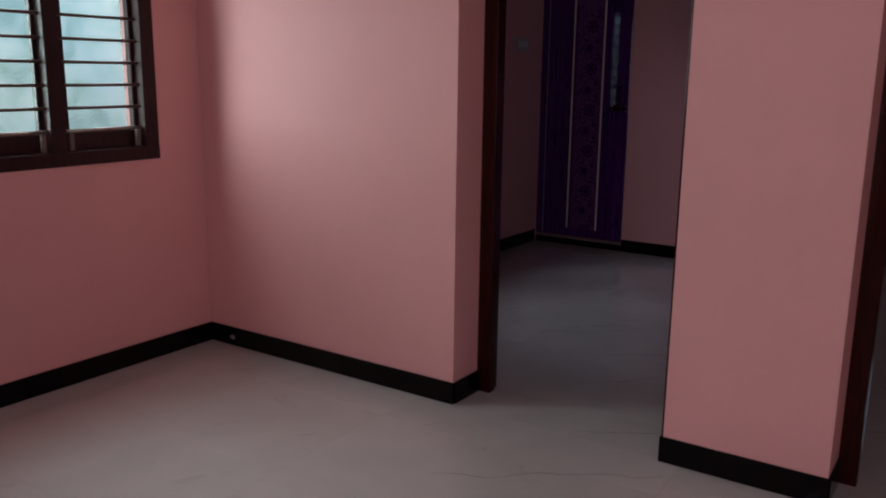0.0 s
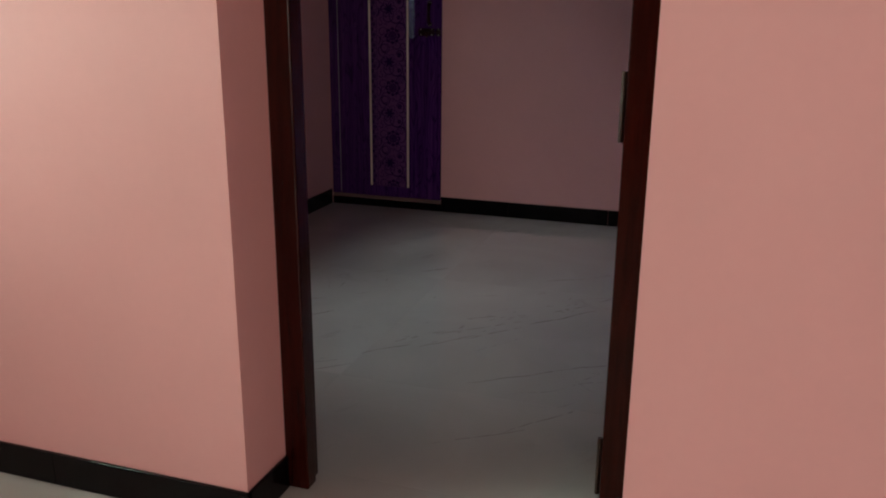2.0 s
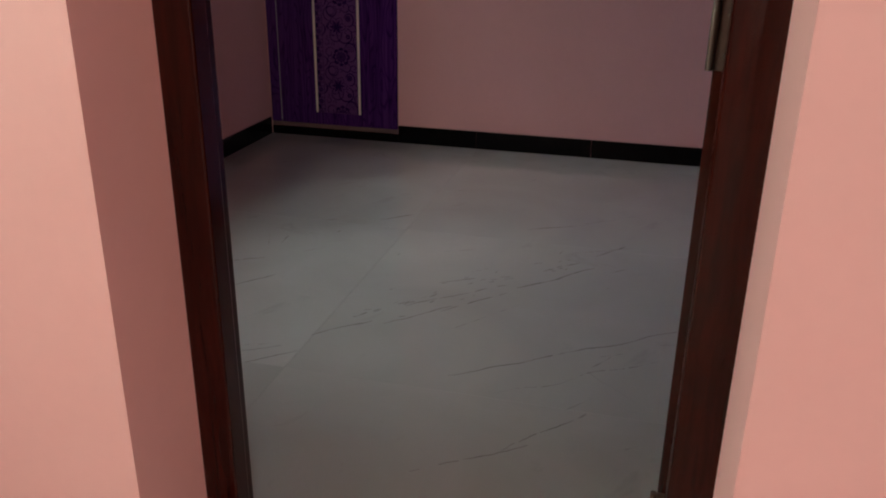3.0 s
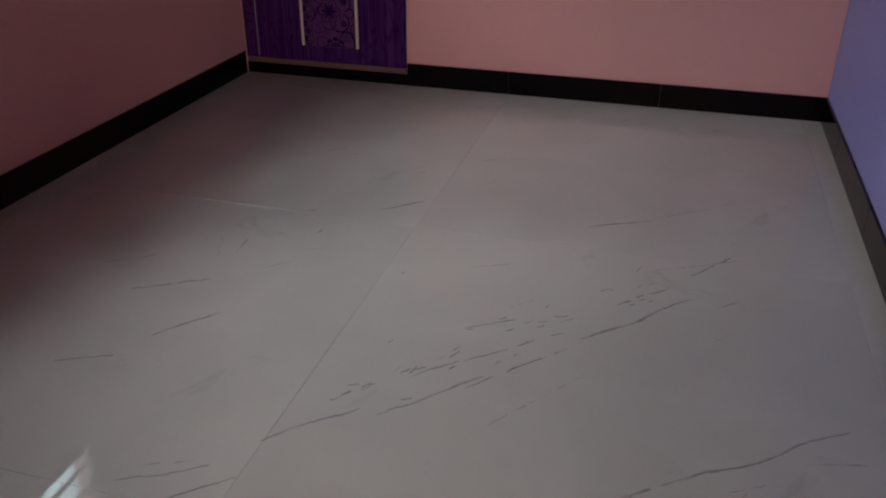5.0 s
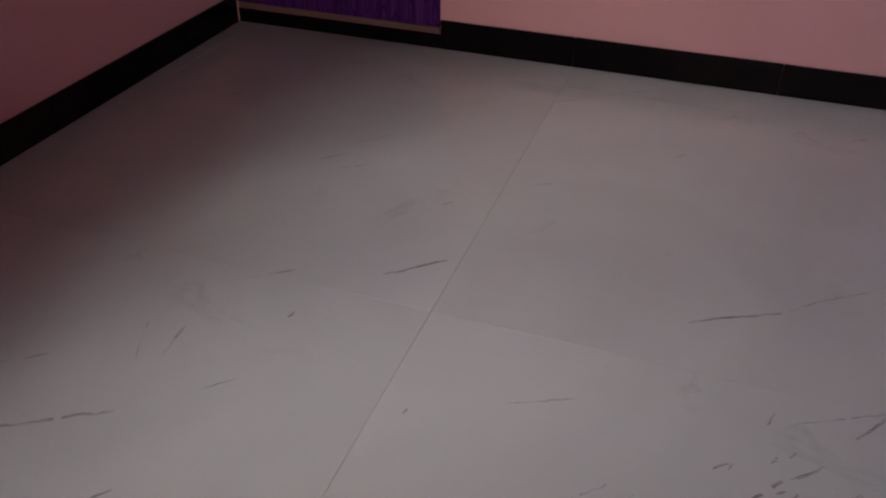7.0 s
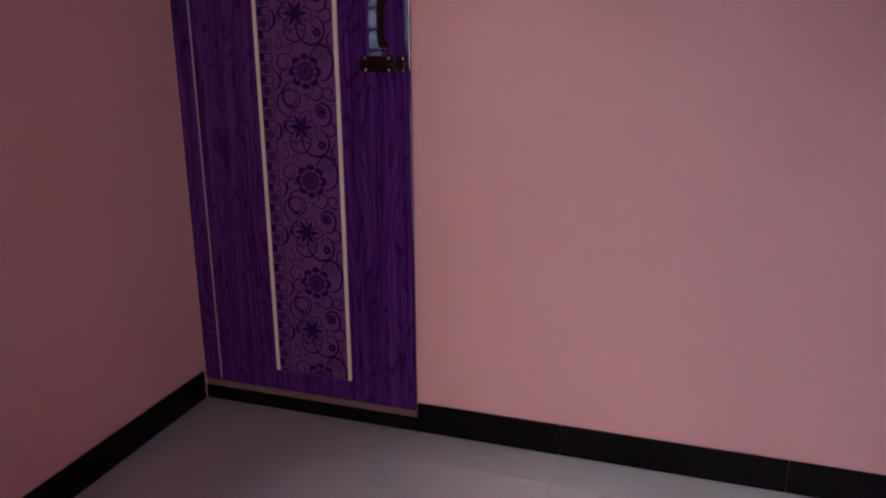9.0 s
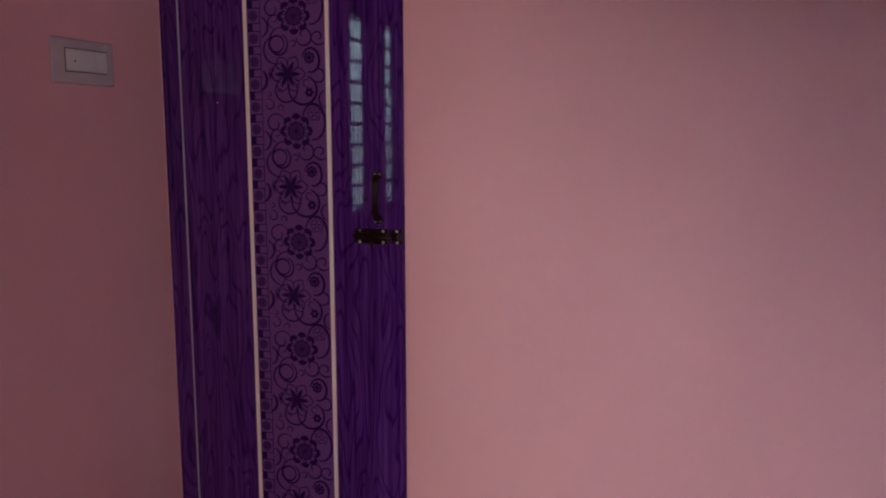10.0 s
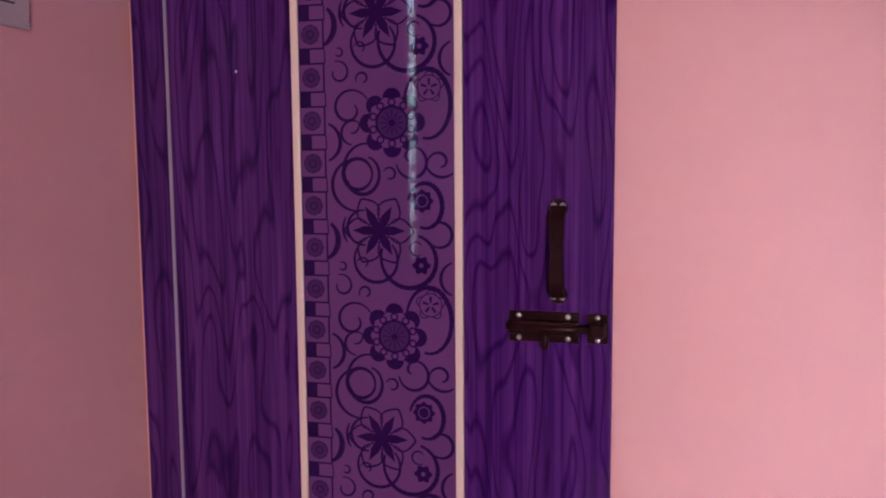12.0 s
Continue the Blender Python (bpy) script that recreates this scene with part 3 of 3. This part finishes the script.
        dark.face([(x0, y + 56), (x0 + 52, y + 56), (x0 + 52, y + 108), (x0, y + 108)], z0, L1)
        dark.line([(x1, y + 56), (x1 + 2, y + 108)], 5, z0, L1, False)
dark.done("dark_print", PRINT, "dark violet scrolls and flowers")
mid.done("mid_print", MIDPRINT, "violet flower centres")
light.done("light_print", PANEL, "mauve flower rings")

# pull handle
handle = part("handle", bmesh.new(), BRONZE, door, "dark bronze pull handle")
HX, HZ = -0.731, 1.274
bm = bmesh.new()
n = 18
prev = None
for k in range(n + 1):
    t = k / n
    z = HZ + 0.068 - 0.136 * t
    y = YF - 0.006 - 0.020 * min(1.0, 2.6 * math.sin(math.pi * t) ** 1.0) * (0.8 + 0.2 * math.sin(math.pi * t))
    w = 0.0115 - 0.002 * math.sin(math.pi * t) ** 4
    ring = [bm.verts.new((HX + sx * w, y + sy * 0.0035, z)) for sx, sy in ((-0.8, -1), (0.8, -1), (1, 0), (0.8, 1), (-0.8, 1), (-1, 0))]
    if prev:
        for i in range(6):
            bm.faces.new((prev[i], prev[(i + 1) % 6], ring[(i + 1) % 6], ring[i]))
    else:
        bm.faces.new(ring)
    prev = ring
bm.faces.new(list(reversed(prev)))
for z in (HZ + 0.064, HZ - 0.064):
    rod(bm, (HX, YF + 0.001, z), (HX, YF - 0.006, z), 0.0145, 20, 0.0125)
bmesh.ops.recalc_face_normals(bm, faces=bm.faces)
bm.to_mesh(handle.data)
bm.free()
handle.data.transform(Matrix.Translation(-ORIGIN[door.name]))
for z in (HZ + 0.067, HZ - 0.067):
    for dx in (-0.0068, 0.0068):
        part("screw", rod(bmesh.new(), (HX + dx, YF - 0.0055, z), (HX + dx, YF - 0.0085, z), 0.0052, 12, 0.004), SCREW, handle, "bright screw head", True)

# tower bolt
bm = bmesh.new()
BZ = 1.161
box(bm, -0.804, -0.700, YF - 0.003, YF + 0.001, BZ - 0.023, BZ + 0.023, 0.0012)
box(bm, -0.803, -0.701, YF - 0.012, YF - 0.0028, BZ - 0.0105, BZ + 0.0105, 0.004)
bolt = part("tower_bolt", bm, BRONZE, door, "dark bronze sliding bolt")
bm = bmesh.new()
rod(bm, (-0.806, YF - 0.0095, BZ), (-0.664, YF - 0.0095, BZ - 0.001), 0.0058, 14)
rod(bm, (-0.749, YF - 0.009, BZ), (-0.749, YF - 0.013, BZ - 0.031), 0.005, 12, 0.006)
part("bolt_rod", bm, BRONZE, bolt, "", True)
bm = bmesh.new()
box(bm, -0.688, -0.658, YF - 0.003, YF + 0.001, BZ - 0.022, BZ + 0.022, 0.0012)
box(bm, -0.685, -0.661, YF - 0.018, YF - 0.0028, BZ - 0.0115, BZ + 0.0115, 0.0045)
part("bolt_keeper", bm, BRONZE, bolt)
for x in (-0.789, -0.716, -0.673):
    for dz in (-0.0165, 0.0165):
        part("screw", rod(bmesh.new(), (x, YF - 0.0028, BZ + dz), (x, YF - 0.0055, BZ + dz), 0.0045, 12, 0.0035), SCREW, bolt, "bright screw head", True)
part("nail_head", rod(bmesh.new(), (-1.247, YF - 0.0001, 1.552), (-1.247, YF - 0.0016, 1.552), 0.0022, 10, 0.0015), SCREW, door, "tiny bright nail head", True)

# ---------- switch plate ----------
sw = thing("switch_plate", (BX0, 3.158, 1.65), "frosted rectangular switch plate with ivory modules on the pink wall", "switch")
SY0, SY1, SZ0, SZ1 = 3.038, 3.278, 1.592, 1.710
part("plate", bx(BX0 + 0.0005, BX0 + 0.009, SY0, SY1, SZ0, SZ1, 0.004), HAZE, sw, "frosted surround")
part("module_frame", bx(BX0 + 0.0085, BX0 + 0.0105, SY0 + 0.046, SY1 - 0.031, SZ0 + 0.031, SZ1 - 0.025, 0.0008), BLACK, sw, "dark gap round the modules")
for k in range(4):
    a = SY0 + 0.048 + k * 0.0398
    piece = part("rocker" if k in (0, 1) else "blank", bx(BX0 + 0.0088, BX0 + (0.0140 if k in (0, 1) else 0.0122), a, a + (0.0388 if k < 2 else 0.0396), SZ0 + 0.0335, SZ1 - 0.0275, 0.0012), IVORY, sw)
    if k == 0:
        part("indicator", rod(bmesh.new(), (BX0 + 0.0138, a + 0.031, 1.652), (BX0 + 0.0146, a + 0.031, 1.652), 0.0032, 12), BLACK, piece, "black dot")
part("screw", rod(bmesh.new(), (BX0 + 0.0085, SY1 - 0.008, SZ0 + 0.009), (BX0 + 0.0105, SY1 - 0.008, SZ0 + 0.009), 0.0035, 12, 0.0028), SCREW, sw, "tiny bright screw", True)

# ---------- small traces ----------
bm = bmesh.new()
bmesh.ops.create_icosphere(bm, subdivisions=2, radius=0.02)
for v in bm.verts:
    v.co = Vector((v.co.x * 0.9, v.co.y * 0.28, v.co.z * 0.55)) * (1 + 0.35 * noise.noise(v.co * 60))
    v.co += Vector((-1.383, -SKT - 0.002, 0.046))
tagged(put("mortar_lump", bm, MORTAR), "small grey mortar lump stuck on black skirting", "mortar")

# ---------- floor tiles and veins ----------
xs = cuts(AX0, AX1, TX)
for (xa, xb) in zip(xs, xs[1:]):
    ys = cuts(AY0, 0.0, TY)
    for (ya, yb) in zip(ys, ys[1:]):
        floor_tile(xa, xb, ya, yb)
for (xa, xb) in ((D1A, D1B), (D2A, D2B)):
    floor_tile(xa, xb, 0.0, PT)
xs = cuts(BX0, BX1, TX)
for (xa, xb) in zip(xs, xs[1:]):
    ys = cuts(PT, BY1, TY)
    for (ya, yb) in zip(ys, ys[1:]):
        floor_tile(xa, xb, ya, yb)
xs = cuts(CX0, CX1, TX)
for (xa, xb) in zip(xs, xs[1:]):
    ys = cuts(PT, CY1, TY)
    for (ya, yb) in zip(ys, ys[1:]):
        floor_tile(xa, xb, ya, yb)

rng = random.Random(7)


def vein(bm, x, y, angle, length, width, gaps=0.3, bend=0.02):
    """A broken, wandering vein printed in the tile face, from (x, y)."""
    if y > 0.5:
        x, y = (x + 0.008, y - 0.022) if x < -0.4 else (x - 0.042, y - 0.001)
    n = max(6, int(length / 0.012))
    ca, sa = math.cos(radians(angle)), math.sin(radians(angle))
    ph, pts = rng.random() * 50, []
    for k in range(n + 1):
        s = length * k / n
        off = bend * length * 2.2 * noise.noise((s * 7 + ph, 0.3, ph)) + 0.0035 * noise.noise((s * 55 + ph, 4.1, ph))
        w = 1.2 * width * max(0.12, 0.55 + 1.1 * noise.noise((s * 26 + ph, 9.7, ph))) * min(1, 5 * (k + 0.2) / n, 5 * (n - k + 0.2) / n)
        pts.append((x + ca * s - sa * off, y + sa * s + ca * off, w))
    for k in range(n):
        if noise.noise((k * 0.55 + ph, 2.0, ph)) < gaps - 0.62:
            continue
        (x0, y0, w0), (x1, y1, w1) = pts[k], pts[k + 1]
        q = [(x0 - sa * w0 / 2, y0 + ca * w0 / 2), (x1 - sa * w1 / 2, y1 + ca * w1 / 2), (x1 + sa * w1 / 2, y1 - ca * w1 / 2), (x0 + sa * w0 / 2, y0 - ca * w0 / 2)]
        bm.faces.new([bm.verts.new((a, b, 0.00025)) for a, b in q])
        if bm is strong and k % 2 == 0:
            # faint smudge beside the vein
            side = width * 1.1 * noise.noise((k * 0.3 + ph, 7.0, ph))
            wide = width * (0.9 + 0.9 * abs(noise.noise((k * 0.4, ph, 1.0))))
            ends = [pts[k], pts[min(n, k + 2)]]
            (x0, y0, w0), (x1, y1, w1) = ends
            h0, h1 = wide * 0.5, wide * 0.5
            q = [(x0 - sa * (side + h0), y0 + ca * (side + h0)), (x1 - sa * (side + h1), y1 + ca * (side + h1)), (x1 - sa * (side - h1), y1 + ca * (side - h1)), (x0 - sa * (side - h0), y0 + ca * (side - h0))]
            soft.faces.new([soft.verts.new((a, b, 0.00015)) for a, b in q])


strong, soft = bmesh.new(), bmesh.new()
vein(strong, 0.33, 1.02, 36, 0.8, 0.0045, 0.05, 0.01)
vein(soft, 0.47, 0.96, 35, 0.58, 0.004, 0.3)
vein(soft, 0.68, 1.19, -44, 0.26, 0.003, 0.2)
vein(strong, 0.54, 0.71, 49, 0.29, 0.004, 0.35)
vein(strong, 0.35, 0.57, 35, 0.31, 0.004, 0.6)
vein(strong, -0.35, 0.965, 32, 0.17, 0.004, 0.15)
vein(strong, -0.26, 0.93, 42, 0.16, 0.004, 0.15)
vein(strong, -0.14, 1.14, 44, 0.21, 0.0055, 0.15, 0.05)
vein(strong, 0.05, 1.28, 46, 0.26, 0.0055, 0.3)
vein(strong, 0.20, 1.42, 46, 0.28, 0.004, 0.35)
vein(strong, 0.07, 1.43, 41, 0.32, 0.004, 0.4)
vein(strong, 0.42, 1.67, 48, 0.36, 0.0055, 0.25)
vein(strong, 0.66, 2.06, 53, 0.17, 0.005, 0.2)
vein(strong, 0.48, 1.85, 46, 0.18, 0.0045, 0.5)
vein(strong, 0.36, 2.275, 31, 0.2, 0.005, 0.05)
vein(soft, 0.53, 2.375, 39, 0.4, 0.0045, 0.2)
vein(strong, -0.78, 1.60, 32, 0.2, 0.0055, 0.15)
vein(strong, -0.61, 1.43, 54, 0.17, 0.005, 0.1)
vein(strong, -0.76, 1.28, 24, 0.15, 0.004, 0.4)
vein(strong, -0.28, 2.22, 41, 0.15, 0.006, 0.2)
vein(soft, -0.66, 1.83, 114, 0.12, 0.006, 0.2)
vein(strong, 0.14, 1.64, 35, 0.13, 0.004, 0.5)
vein(strong, -0.06, 1.30, 52, 0.1, 0.004, 0.5)
vein(soft, 0.24, 1.26, 54, 0.36, 0.004, 0.3)
vein(soft, 0.72, 1.18, 57, 0.1, 0.005, 0.3)
vein(soft, 0.88, 1.37, 12, 0.12, 0.005, 0.3)
vein(strong, 0.30, -0.60, 36, 0.84, 0.0045, 0.1)
vein(strong, 0.56, 0.055, 31, 0.37, 0.004, 0.1)
vein(soft, -0.33, -0.64, 50, 0.14, 0.006, 0.2)
vein(soft, -0.69, -0.77, 50, 0.14, 0.006, 0.2)
vein(soft, 0.02, -0.26, 53, 0.11, 0.004, 0.2)
vein(soft, -0.77, 2.94, 26, 0.16, 0.006, 0.2)
vein(soft, -0.15, 3.2, 35, 0.35, 0.006, 0.2)
vein(soft, -0.64, 2.78, 46, 0.13, 0.006, 0.2)
vein(strong, -0.086, 1.853, 75, 0.014, 0.005, 0.0)
vein(strong, -0.40, 2.02, 80, 0.02, 0.004, 0.0)
vein(soft, -0.62, 1.86, 95, 0.09, 0.006, 0.1)
vein(soft, -0.95, 1.70, 35, 0.16, 0.006, 0.2)
vein(soft, -0.60, 2.12, 40, 0.12, 0.005, 0.3)
vein(soft, 0.55, 2.05, 30, 0.3, 0.006, 0.2)
for k in range(34):  # speckle clusters along the main band
    t = rng.random()
    vein(strong, 0.0 + 0.55 * t + rng.uniform(-0.09, 0.09), 1.36 + 0.62 * t + rng.uniform(-0.08, 0.1), rng.uniform(20, 75), rng.uniform(0.015, 0.04), 0.0035, 0.2)
for k in range(26):
    vein(soft, rng.uniform(-1.3, 0.9), rng.uniform(0.5, 3.3), rng.uniform(25, 60), rng.uniform(0.04, 0.14), 0.005, 0.4)
for k in range(30):
    vein(soft, rng.uniform(-1.4, 3.0), rng.uniform(-4.5, -0.2), rng.uniform(25, 60), rng.uniform(0.06, 0.3), 0.005, 0.4)
for k in range(24):
    vein(strong, rng.uniform(1.3, 3.2), rng.uniform(0.5, 5.0), rng.uniform(-60, 60), rng.uniform(0.08, 0.4), 0.006, 0.3)
tagged(part("marble_veins", strong, VEIN, floor, "dark grey broken veins in the tiles"), kind="stuff")
tagged(part("faint_veins", soft, FAINT, floor, "faint grey veins in the tiles"), kind="stuff")
